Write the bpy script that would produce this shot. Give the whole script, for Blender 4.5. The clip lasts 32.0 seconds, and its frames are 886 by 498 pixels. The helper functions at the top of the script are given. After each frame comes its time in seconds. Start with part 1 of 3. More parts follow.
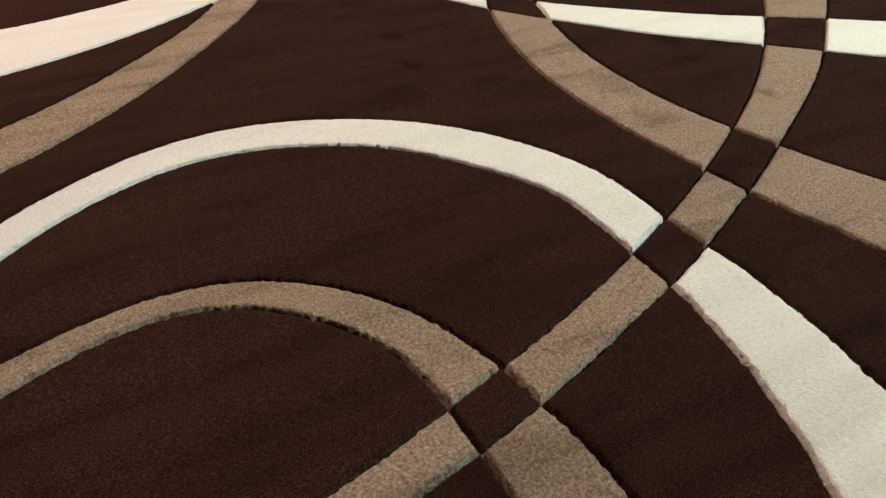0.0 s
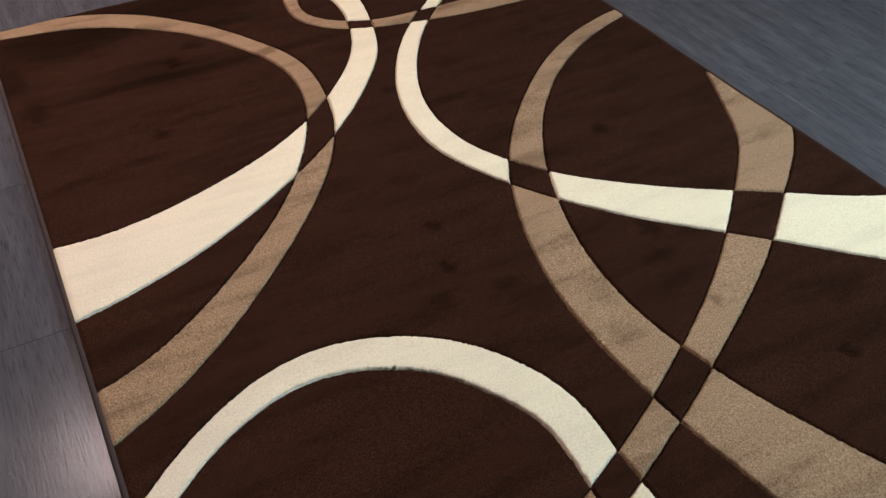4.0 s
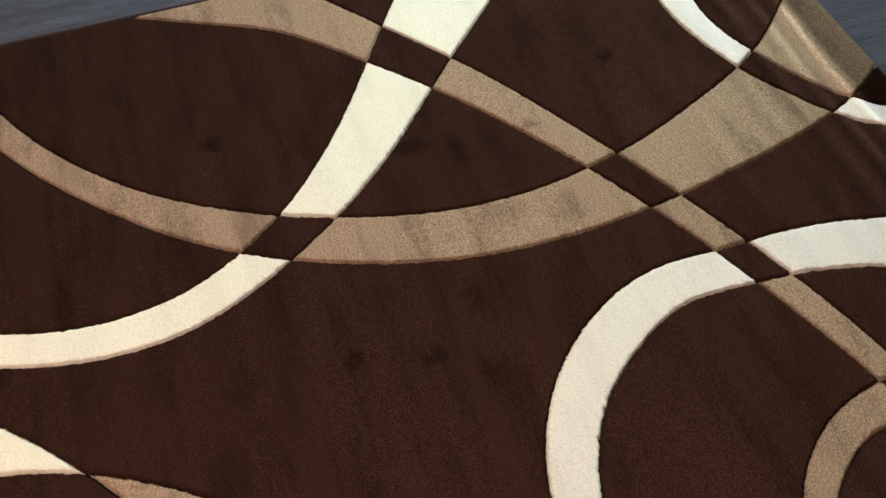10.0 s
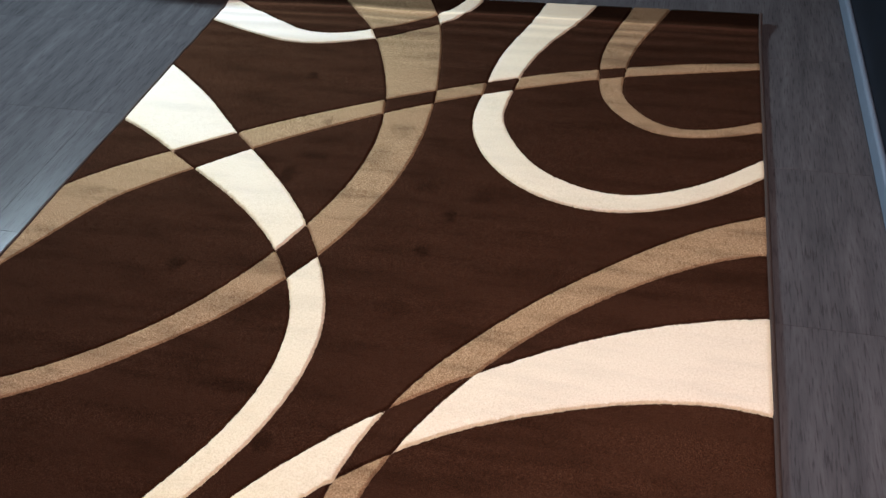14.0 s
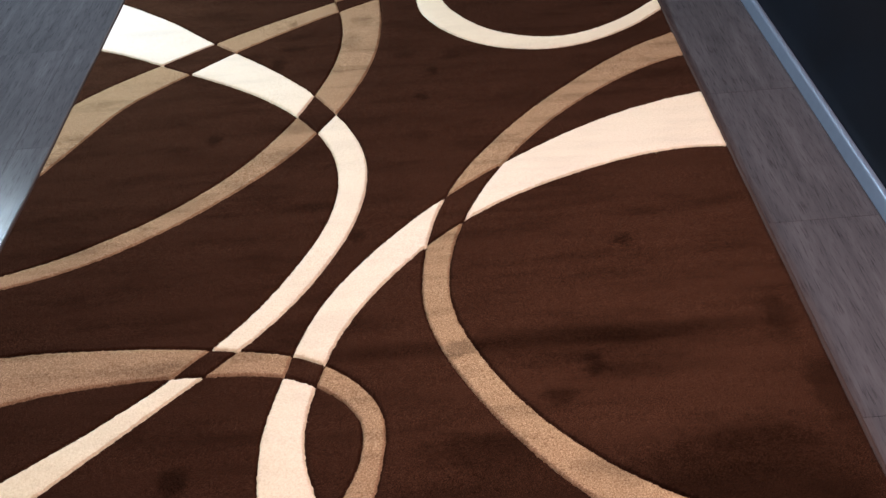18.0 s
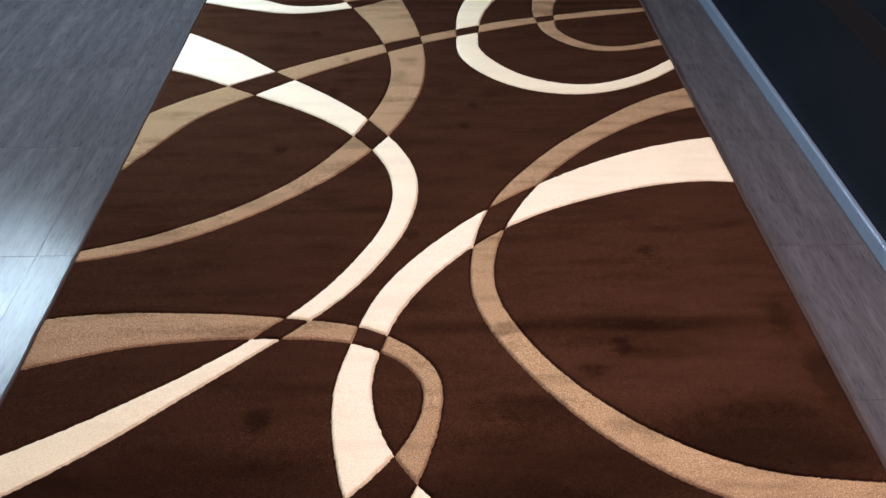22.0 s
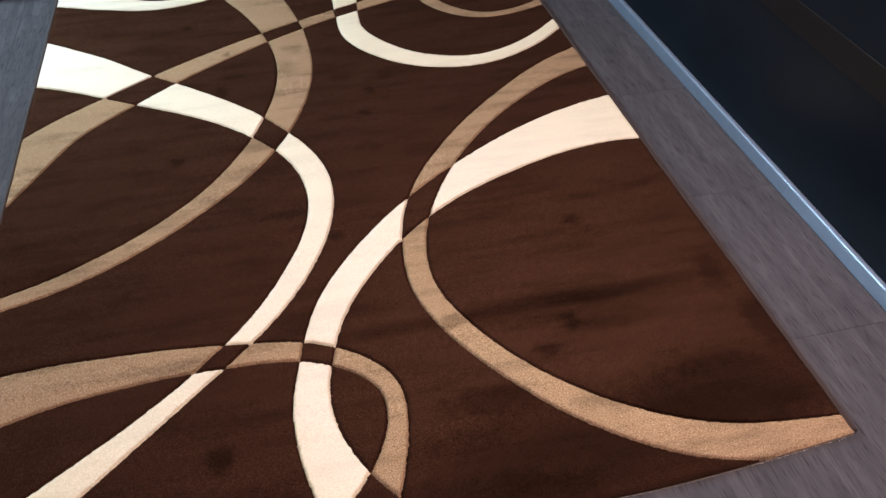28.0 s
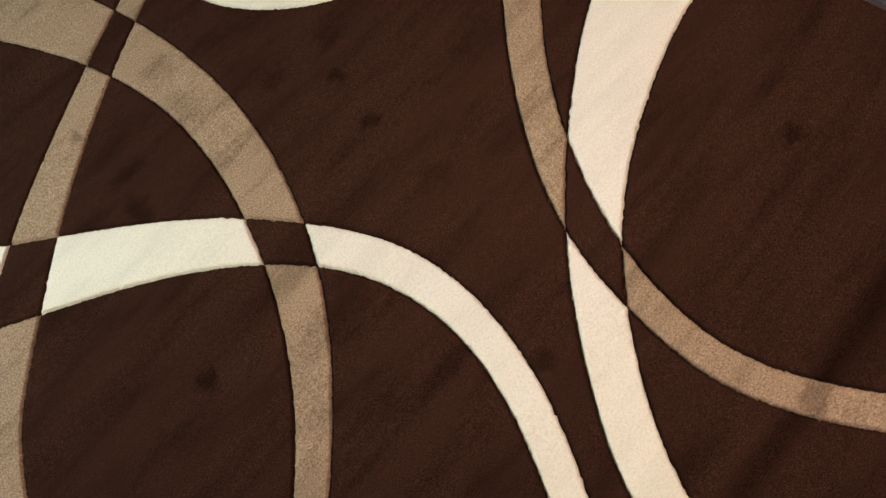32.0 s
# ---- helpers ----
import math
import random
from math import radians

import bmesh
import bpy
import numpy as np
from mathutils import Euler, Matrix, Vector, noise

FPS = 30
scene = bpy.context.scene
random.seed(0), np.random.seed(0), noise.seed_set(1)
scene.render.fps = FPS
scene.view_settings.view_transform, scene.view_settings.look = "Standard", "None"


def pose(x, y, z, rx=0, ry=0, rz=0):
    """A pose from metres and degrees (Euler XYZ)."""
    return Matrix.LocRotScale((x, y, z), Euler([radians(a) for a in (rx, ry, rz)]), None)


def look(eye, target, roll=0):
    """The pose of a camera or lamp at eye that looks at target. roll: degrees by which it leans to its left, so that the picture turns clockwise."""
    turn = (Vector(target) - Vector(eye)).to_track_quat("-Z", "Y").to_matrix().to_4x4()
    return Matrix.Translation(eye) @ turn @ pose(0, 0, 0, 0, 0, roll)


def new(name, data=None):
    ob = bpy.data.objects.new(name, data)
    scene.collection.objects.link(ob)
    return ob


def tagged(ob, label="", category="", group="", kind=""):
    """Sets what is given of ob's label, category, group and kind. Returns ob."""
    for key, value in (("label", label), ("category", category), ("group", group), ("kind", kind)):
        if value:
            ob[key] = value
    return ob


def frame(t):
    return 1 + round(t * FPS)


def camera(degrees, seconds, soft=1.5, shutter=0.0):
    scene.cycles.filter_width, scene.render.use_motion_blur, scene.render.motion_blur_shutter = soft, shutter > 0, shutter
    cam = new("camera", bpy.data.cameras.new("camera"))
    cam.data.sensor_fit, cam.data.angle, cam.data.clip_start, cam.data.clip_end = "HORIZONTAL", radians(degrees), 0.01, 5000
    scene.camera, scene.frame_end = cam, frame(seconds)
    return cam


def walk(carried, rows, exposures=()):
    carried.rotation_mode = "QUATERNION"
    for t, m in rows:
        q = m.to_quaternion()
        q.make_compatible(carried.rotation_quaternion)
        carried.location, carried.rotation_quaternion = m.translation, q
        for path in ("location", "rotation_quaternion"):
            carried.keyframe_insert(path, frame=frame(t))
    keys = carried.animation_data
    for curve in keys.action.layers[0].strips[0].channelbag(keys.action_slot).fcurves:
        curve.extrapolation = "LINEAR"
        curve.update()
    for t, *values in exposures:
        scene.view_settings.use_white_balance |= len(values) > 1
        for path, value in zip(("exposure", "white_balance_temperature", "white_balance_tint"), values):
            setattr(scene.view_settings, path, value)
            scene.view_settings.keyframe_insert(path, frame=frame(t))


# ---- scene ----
# One 2 x 3 m rug on a tiled floor. x across the rug, y along it, z up; the floor is z = 0.
cam = camera(54.63, 32.0, shutter=0.12)
# seconds, eye, yaw, pitch, roll
ROWS = [
    (0.0, 0.908, 3.025, 0.599, 147.74, -33.67, 1.99),
    (0.5, 0.929, 3.028, 0.646, 149.44, -32.75, 1.36),
    (1.0, 0.943, 3.027, 0.696, 151.81, -31.07, 1.36),
    (1.5, 0.930, 3.027, 0.728, 152.76, -29.67, 1.94),
    (2.0, 0.898, 3.023, 0.764, 152.67, -29.37, 2.30),
    (2.5, 0.862, 2.997, 0.843, 153.80, -30.41, 1.38),
    (4.5, 0.940, 3.086, 1.552, 148.20, -44.82, -1.02),
    (5.0, 0.958, 3.108, 1.591, 143.65, -45.53, -3.36),
    (5.5, 0.908, 3.051, 1.572, 139.58, -46.81, -8.18),
    (6.0, 0.876, 2.874, 1.575, 134.38, -50.83, -14.43),
    (6.5, 0.873, 2.737, 1.533, 126.22, -54.77, -16.19),
    (7.0, 0.885, 2.673, 1.455, 121.82, -55.88, -16.39),
    (7.5, 0.867, 2.524, 1.474, 116.86, -58.94, -15.20),
    (7.7, 0.908, 2.494, 1.431, 113.56, -57.69, -12.99),
    (8.0, 0.917, 2.388, 1.435, 108.43, -58.16, -10.30),
    (8.5, 0.933, 2.174, 1.456, 101.03, -57.85, -7.13),
    (9.0, 0.921, 1.966, 1.434, 92.22, -57.06, -3.46),
    (9.5, 0.903, 1.768, 1.447, 83.93, -56.35, -2.45),
    (10.0, 0.910, 1.528, 1.453, 72.34, -55.04, -1.54),
    (10.2, 0.909, 1.440, 1.450, 67.63, -54.13, -1.12),
    (10.5, 0.877, 1.326, 1.463, 61.42, -53.30, -1.34),
    (11.0, 0.851, 1.158, 1.484, 51.39, -51.57, -1.43),
    (11.5, 0.877, 0.912, 1.502, 42.03, -49.81, -1.13),
    (12.0, 0.847, 0.696, 1.499, 35.95, -47.57, -0.36),
    (12.5, 0.796, 0.546, 1.532, 33.74, -46.69, -2.23),
    (12.7, 0.770, 0.482, 1.508, 31.05, -45.93, -1.96),
    (13.0, 0.762, 0.394, 1.509, 26.91, -45.38, -2.58),
    (13.5, 0.733, 0.205, 1.517, 20.88, -43.67, -4.02),
    (15.5, 0.550, -0.321, 1.515, 13.41, -41.30, -6.06),
    (16.0, 0.521, -0.402, 1.526, 10.63, -42.69, -5.27),
    (16.5, 0.497, -0.468, 1.490, 8.51, -42.42, -4.44),
    (17.0, 0.454, -0.563, 1.473, 6.14, -42.48, -4.46),
    (17.5, 0.364, -0.631, 1.476, 2.73, -42.90, -4.14),
    (18.0, 0.204, -0.722, 1.499, 0.94, -42.85, -4.82),
    (18.5, 0.090, -0.808, 1.485, -1.45, -42.26, -2.14),
    (19.0, 0.040, -0.907, 1.491, -2.51, -42.14, -1.17),
    (19.5, 0.026, -0.982, 1.513, -1.92, -42.04, -1.11),
    (20.0, 0.016, -1.014, 1.520, -0.49, -41.31, -1.08),
    (20.5, 0.002, -1.033, 1.526, 0.14, -40.41, -0.70),
    (21.0, -0.001, -1.054, 1.530, -0.16, -39.38, -0.11),
    (21.5, 0.001, -1.080, 1.534, -0.53, -38.37, -0.16),
    (22.0, -0.006, -1.078, 1.540, -1.56, -37.91, 0.45),
    (22.5, -0.005, -1.062, 1.539, -2.61, -37.63, 1.01),
    (23.0, -0.036, -1.024, 1.555, -3.11, -37.85, 0.78),
    (23.5, -0.101, -1.012, 1.598, -4.38, -38.38, 0.71),
    (24.0, -0.141, -1.026, 1.640, -5.89, -39.14, 1.44),
    (24.5, -0.144, -1.045, 1.661, -5.66, -39.46, 1.43),
    (26.5, -0.153, -1.111, 1.673, -4.64, -38.54, 0.47),
    (27.0, -0.151, -1.117, 1.664, -5.82, -38.94, -0.44),
    (27.5, -0.164, -1.065, 1.635, -9.22, -40.20, -0.59),
    (28.0, -0.154, -0.960, 1.589, -12.44, -40.76, -0.67),
    (28.5, -0.160, -0.824, 1.567, -13.52, -42.15, -0.86),
    (28.7, -0.158, -0.770, 1.560, -13.33, -43.27, -0.95),
    (29.0, -0.161, -0.699, 1.546, -13.33, -45.64, -0.96),
    (29.5, -0.182, -0.543, 1.524, -14.24, -49.32, -2.34),
    (29.7, -0.179, -0.440, 1.521, -14.44, -50.42, -4.01),
    (30.0, -0.200, -0.259, 1.518, -15.84, -51.26, -5.70),
    (30.3, -0.197, -0.064, 1.561, -16.82, -53.77, -8.83),
    (30.5, -0.211, 0.018, 1.572, -17.84, -55.04, -9.95),
    (30.7, -0.223, 0.130, 1.582, -20.44, -57.63, -11.21),
    (31.0, -0.228, 0.237, 1.580, -23.13, -60.02, -12.83),
    (31.5, -0.272, 0.434, 1.582, -25.95, -61.81, -16.58),
    (32.0, -0.364, 0.592, 1.567, -29.22, -63.89, -20.67),
]
# seconds, stops, kelvin, tint
EXPOSURES = [(0.0, -0.12, 5870, 16), (2.5, -0.13, 5960, 16), (5.0, -0.32, 5980, 16), (6.5, -0.37, 6040, 13), (8.0, -0.39, 6120, 13), (9.0, -0.18, 6030, 14),
             (10.0, -0.07, 5950, 14), (11.0, -0.05, 5940, 14), (12.0, -0.05, 6000, 14), (13.5, -0.08, 6030, 16), (16.0, -0.10, 6030, 18), (18.0, -0.02, 6040, 21),
             (22.0, 0.05, 5880, 19), (24.5, 0.05, 5830, 18), (28.5, 0.03, 5890, 17), (30.0, -0.09, 6010, 15), (32.0, -0.30, 6110, 13)]
walk(cam, [(t, pose(x, y, z, 90 + pitch, 0, yaw) @ pose(0, 0, 0, 0, 0, roll)) for t, x, y, z, yaw, pitch, roll in ROWS], EXPOSURES)

# ---- light ----
world = bpy.data.worlds.new("sky")
scene.world = world
world.use_nodes = True
sky = world.node_tree.nodes.new("ShaderNodeTexSky")
sky.sky_type, sky.sun_disc = "NISHITA", False
sky.sun_elevation, sky.sun_rotation = radians(35), radians(200)
world.node_tree.links.new(sky.outputs[0], world.node_tree.nodes["Background"].inputs[0])
world.node_tree.nodes["Background"].inputs[1].default_value = 0.1


def area_lamp(name, m, size_x, size_y, watts, colour, spread=180):
    data = bpy.data.lights.new(name, "AREA")
    data.shape, data.size, data.size_y, data.energy, data.color = "RECTANGLE", size_x, size_y, watts, colour
    data.spread = radians(spread)
    ob = new(name, data)
    ob.matrix_world = m
    return ob


# a cool shop light turned towards the rug from the far corner, and a warm ceiling lamp over the near end
area_lamp("cool_panel_light", look((-2.9, 3.52, 2.86), (0.0, 1.5, 0.0)), 1.15, 1.15, 156, (0.715, 0.935, 0.95), 95)
area_lamp("warm_lamp_light", look((1.0, -0.35, 2.86), (0.8, 0.5, 0.0)), 0.6, 0.6, 184, (1.0, 0.755, 0.645))


# ---- materials ----
def material(name):
    m = bpy.data.materials.new(name)
    m.use_nodes = True
    return m, m.node_tree.nodes, m.node_tree.links, m.node_tree.nodes["Principled BSDF"]


def add_node(nodes, kind, **values):
    n = nodes.new(kind)
    for k, v in values.items():
        n.inputs[k.replace("_", " ")].default_value = v
    return n


def ramp(nodes, stops):
    n = nodes.new("ShaderNodeValToRGB")
    while len(n.color_ramp.elements) < len(stops):
        n.color_ramp.elements.new(0.5)
    for e, (p, c) in zip(n.color_ramp.elements, stops):
        e.position, e.color = p, (*c, 1)
    return n


def pile(name, dark, mid, light, sheen, patches, spots_and_shade, fold_shading, gloss, grain=430.0, fluff=0.35):
    """Cut pile: yarn ends as fine grain, brushed patches, bump at two scales."""
    m, nodes, links, b = material(name)
    place = nodes.new("ShaderNodeNewGeometry")
    fine = add_node(nodes, "ShaderNodeTexNoise", Scale=grain, Detail=4.0, Roughness=0.75)
    yarn = add_node(nodes, "ShaderNodeTexNoise", Scale=grain * 1.3, Detail=2.0, Roughness=0.6)
    streak = add_node(nodes, "ShaderNodeTexNoise", Scale=1.0, Detail=4.0, Roughness=0.6, Distortion=0.3)
    comb = nodes.new("ShaderNodeMapping")
    comb.inputs["Scale"].default_value = (2.2, 30.0, 1.0)
    links.new(place.outputs["Position"], comb.inputs[0])
    links.new(comb.outputs[0], streak.inputs["Vector"])
    brush = add_node(nodes, "ShaderNodeTexNoise", Scale=5.5, Detail=5.0, Roughness=0.62)
    lay = nodes.new("ShaderNodeMapping")
    lay.inputs["Scale"].default_value = (0.55, 2.4, 1.0)
    links.new(place.outputs["Position"], lay.inputs[0])
    links.new(place.outputs["Position"], fine.inputs["Vector"])
    links.new(place.outputs["Position"], yarn.inputs["Vector"])
    links.new(lay.outputs[0], brush.inputs["Vector"])
    tone = ramp(nodes, [(0.30, dark), (0.5, mid), (0.71, light)])
    links.new(fine.outputs[0], tone.inputs[0])
    patch = ramp(nodes, [(p, (v, v, v)) for p, v in zip((0.33, 0.5, 0.72), patches)])
    both = nodes.new("ShaderNodeMath")
    both.operation = "MULTIPLY_ADD"
    both.inputs[1].default_value = 0.25
    gap = nodes.new("ShaderNodeMath")
    gap.operation = "SUBTRACT"
    gap.inputs[1].default_value = 0.5
    links.new(streak.outputs[0], gap.inputs[0])
    links.new(gap.outputs[0], both.inputs[0])
    links.new(brush.outputs[0], both.inputs[2])
    links.new(both.outputs[0], patch.inputs[0])
    mix = nodes.new("ShaderNodeMix")
    mix.data_type, mix.blend_type = "RGBA", "MULTIPLY"
    mix.inputs[0].default_value = 1.0
    links.new(tone.outputs[0], mix.inputs[6])
    links.new(patch.outputs[0], mix.inputs[7])
    last = mix.outputs[2]
    # light and shade of the far end's folds and nap, painted into the colour
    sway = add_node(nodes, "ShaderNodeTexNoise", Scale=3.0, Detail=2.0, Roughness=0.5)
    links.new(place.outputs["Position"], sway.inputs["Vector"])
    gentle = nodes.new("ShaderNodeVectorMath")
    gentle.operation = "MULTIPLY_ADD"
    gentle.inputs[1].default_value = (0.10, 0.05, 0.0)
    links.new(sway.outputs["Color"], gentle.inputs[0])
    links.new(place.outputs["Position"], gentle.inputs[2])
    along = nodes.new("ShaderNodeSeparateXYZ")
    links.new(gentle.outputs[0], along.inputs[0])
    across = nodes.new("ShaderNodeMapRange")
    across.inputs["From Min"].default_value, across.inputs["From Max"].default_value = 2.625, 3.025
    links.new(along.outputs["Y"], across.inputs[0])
    bands = ramp(nodes, [(p, (1 + fold_shading * v,) * 3) for p, v in FOLD_SHADING])
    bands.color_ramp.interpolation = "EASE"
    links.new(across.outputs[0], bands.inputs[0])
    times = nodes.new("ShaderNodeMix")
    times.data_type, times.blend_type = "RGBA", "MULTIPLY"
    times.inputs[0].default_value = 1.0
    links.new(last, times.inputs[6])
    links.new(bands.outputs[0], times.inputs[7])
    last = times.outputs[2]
    # trodden marks, uneven in outline; painted shade of thin creases sways gently
    edge = add_node(nodes, "ShaderNodeTexNoise", Scale=28.0, Detail=5.0, Roughness=0.65)
    links.new(place.outputs["Position"], edge.inputs["Vector"])
    ragged = nodes.new("ShaderNodeVectorMath")
    ragged.operation = "MULTIPLY_ADD"
    ragged.inputs[1].default_value = (0.085, 0.07, 0.0)
    links.new(edge.outputs["Color"], ragged.inputs[0])
    links.new(place.outputs["Position"], ragged.inputs[2])
    mottled = nodes.new("ShaderNodeVectorMath")
    mottled.operation = "MULTIPLY_ADD"
    mottled.inputs[1].default_value = (0.20, 0.16, 0.0)
    links.new(edge.outputs["Color"], mottled.inputs[0])
    links.new(place.outputs["Position"], mottled.inputs[2])
    for x, y, long, wide, deep in spots_and_shade:
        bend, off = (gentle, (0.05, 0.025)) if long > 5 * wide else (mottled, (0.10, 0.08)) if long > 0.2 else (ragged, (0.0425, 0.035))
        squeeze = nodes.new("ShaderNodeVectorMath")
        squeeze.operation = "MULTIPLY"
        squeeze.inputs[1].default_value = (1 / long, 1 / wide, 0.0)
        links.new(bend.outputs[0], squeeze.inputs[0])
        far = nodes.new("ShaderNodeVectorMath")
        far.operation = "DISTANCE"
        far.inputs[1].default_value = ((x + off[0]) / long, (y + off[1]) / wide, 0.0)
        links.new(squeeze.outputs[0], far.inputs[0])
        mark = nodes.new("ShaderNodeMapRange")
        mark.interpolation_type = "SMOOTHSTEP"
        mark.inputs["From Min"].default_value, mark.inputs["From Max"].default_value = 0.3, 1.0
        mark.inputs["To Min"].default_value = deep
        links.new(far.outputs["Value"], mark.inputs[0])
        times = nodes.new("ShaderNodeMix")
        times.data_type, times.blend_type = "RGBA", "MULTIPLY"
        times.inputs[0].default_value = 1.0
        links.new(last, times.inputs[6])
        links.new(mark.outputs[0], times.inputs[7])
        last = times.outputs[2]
    links.new(last, b.inputs["Base Color"])
    bump = add_node(nodes, "ShaderNodeBump", Strength=fluff, Distance=0.0015)
    links.new(yarn.outputs[0], bump.inputs["Height"])
    soft = add_node(nodes, "ShaderNodeBump", Strength=0.12, Distance=0.012)
    links.new(brush.outputs[0], soft.inputs["Height"])
    links.new(soft.outputs[0], bump.inputs["Normal"])
    links.new(bump.outputs[0], b.inputs["Normal"])
    b.inputs["Roughness"].default_value = 1.0
    b.inputs["Specular IOR Level"].default_value = 0.0
    b.inputs["Sheen Weight"].default_value = sheen
    b.inputs["Sheen Roughness"].default_value = 0.4
    b.inputs["Sheen Tint"].default_value = (0.46, 0.27, 0.18, 1)
    # the yarn's own soft gloss; the nap lies towards the far end, so its flanks face the near end
    lean = nodes.new("ShaderNodeVectorMath")
    lean.operation = "ADD"
    lean.inputs[1].default_value = (0.0, -0.55, 0.0)
    even = nodes.new("ShaderNodeVectorMath")
    even.operation = "NORMALIZE"
    links.new(bump.outputs[0], lean.inputs[0])
    links.new(lean.outputs[0], even.inputs[0])
    yarn_gloss = add_node(nodes, "ShaderNodeBsdfGlossy", Roughness=0.6)
    share = nodes.new("ShaderNodeMix")
    share.data_type, share.blend_type = "RGBA", "MULTIPLY"
    share.inputs[0].default_value = 1.0
    share.inputs[7].default_value = (*gloss, 1)
    links.new(last, share.inputs[6])
    links.new(share.outputs[2], yarn_gloss.inputs["Color"])
    links.new(even.outputs[0], yarn_gloss.inputs["Normal"])
    total = nodes.new("ShaderNodeAddShader")
    links.new(b.outputs[0], total.inputs[0])
    links.new(yarn_gloss.outputs[0], total.inputs[1])
    links.new(total.outputs[0], nodes["Material Output"].inputs[0])
    return m


# painted shading along the far end: lit ridges above zero, shaded folds below
FOLD_SHADING = [(0.0, 0.0), (0.10, -0.3), (0.20, 0.1), (0.30, -0.35), (0.39, 0.25), (0.47, -0.3), (0.525, 0.5), (0.575, -0.35), (0.63, 0.1), (0.66, 1.1), (0.70, -0.5),
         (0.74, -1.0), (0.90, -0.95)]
# trodden and brushed marks of the nap, painted crease shade, wide near-end darkening: place, half length, half width,
# depth
SPOTS_AND_SHADE = [(0.63, 0.865, 0.036, 0.030, 0.5), (0.497, 0.474, 0.045, 0.052, 0.5), (0.412, 0.396, 0.055, 0.036, 0.55), (-0.397, 0.245, 0.045, 0.055, 0.5),
         (-0.497, 1.435, 0.030, 0.040, 0.5), (0.14, 1.593, 0.030, 0.032, 0.6), (-0.467, 2.391, 0.030, 0.034, 0.5), (0.18, 1.744, 0.026, 0.036, 0.55),
         (-0.045, 0.952, 0.030, 0.034, 0.6), (-0.241, 1.637, 0.034, 0.038, 0.6), (-0.343, 1.855, 0.040, 0.055, 0.55), (-0.06, 0.46, 0.040, 0.030, 0.65),
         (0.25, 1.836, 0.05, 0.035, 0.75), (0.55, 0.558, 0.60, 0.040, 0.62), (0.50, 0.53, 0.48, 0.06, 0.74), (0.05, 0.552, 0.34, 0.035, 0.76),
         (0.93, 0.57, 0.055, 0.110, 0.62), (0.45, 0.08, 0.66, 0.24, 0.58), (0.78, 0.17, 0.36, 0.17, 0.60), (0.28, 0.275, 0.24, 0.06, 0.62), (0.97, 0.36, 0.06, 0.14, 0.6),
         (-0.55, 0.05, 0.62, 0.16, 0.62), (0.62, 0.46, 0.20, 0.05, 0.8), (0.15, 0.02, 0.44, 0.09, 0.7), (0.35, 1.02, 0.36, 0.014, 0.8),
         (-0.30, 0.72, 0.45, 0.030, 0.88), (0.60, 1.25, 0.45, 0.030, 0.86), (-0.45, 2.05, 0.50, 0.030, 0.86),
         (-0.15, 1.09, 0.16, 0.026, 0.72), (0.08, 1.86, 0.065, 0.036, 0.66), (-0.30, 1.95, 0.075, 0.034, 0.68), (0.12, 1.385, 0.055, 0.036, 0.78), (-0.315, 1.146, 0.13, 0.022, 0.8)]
BROWN = pile("brown_pile", (0.0046, 0.0018, 0.0011), (0.0172, 0.0069, 0.0043), (0.051, 0.0236, 0.0153), 0.08, (0.70, 1.0, 1.16), SPOTS_AND_SHADE, 0.75, (0.74, 0.82, 0.70), 480.0)
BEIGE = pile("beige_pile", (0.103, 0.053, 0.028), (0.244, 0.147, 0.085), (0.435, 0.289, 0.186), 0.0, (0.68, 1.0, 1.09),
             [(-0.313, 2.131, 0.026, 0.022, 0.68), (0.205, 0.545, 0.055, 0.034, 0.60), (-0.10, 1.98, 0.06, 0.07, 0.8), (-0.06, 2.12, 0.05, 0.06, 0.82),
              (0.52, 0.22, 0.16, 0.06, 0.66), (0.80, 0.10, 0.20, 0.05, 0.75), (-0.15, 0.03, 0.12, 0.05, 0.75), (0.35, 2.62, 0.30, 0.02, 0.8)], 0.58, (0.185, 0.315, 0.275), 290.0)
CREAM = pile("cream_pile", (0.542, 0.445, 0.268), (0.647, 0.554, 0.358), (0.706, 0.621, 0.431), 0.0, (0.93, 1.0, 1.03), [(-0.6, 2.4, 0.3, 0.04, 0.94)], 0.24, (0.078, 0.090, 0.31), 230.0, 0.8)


def plain(name, colour, rough=0.6, spread=0.15, scale=60.0, metal=0.0, spec=0.5):
    m, nodes, links, b = material(name)
    place = nodes.new("ShaderNodeNewGeometry")
    n = add_node(nodes, "ShaderNodeTexNoise", Scale=scale, Detail=4.0, Roughness=0.6)
    links.new(place.outputs["Position"], n.inputs["Vector"])
    r = ramp(nodes, [(0.3, [c * (1 - spread) for c in colour]), (0.7, [min(1, c * (1 + spread)) for c in colour])])
    links.new(n.outputs[0], r.inputs[0])
    links.new(r.outputs[0], b.inputs["Base Color"])
    bump = add_node(nodes, "ShaderNodeBump", Strength=0.15, Distance=0.002)
    links.new(n.outputs[0], bump.inputs["Height"])
    links.new(bump.outputs[0], b.inputs["Normal"])
    b.inputs["Roughness"].default_value, b.inputs["Metallic"].default_value = rough, metal
    b.inputs["Specular IOR Level"].default_value = spec
    return m


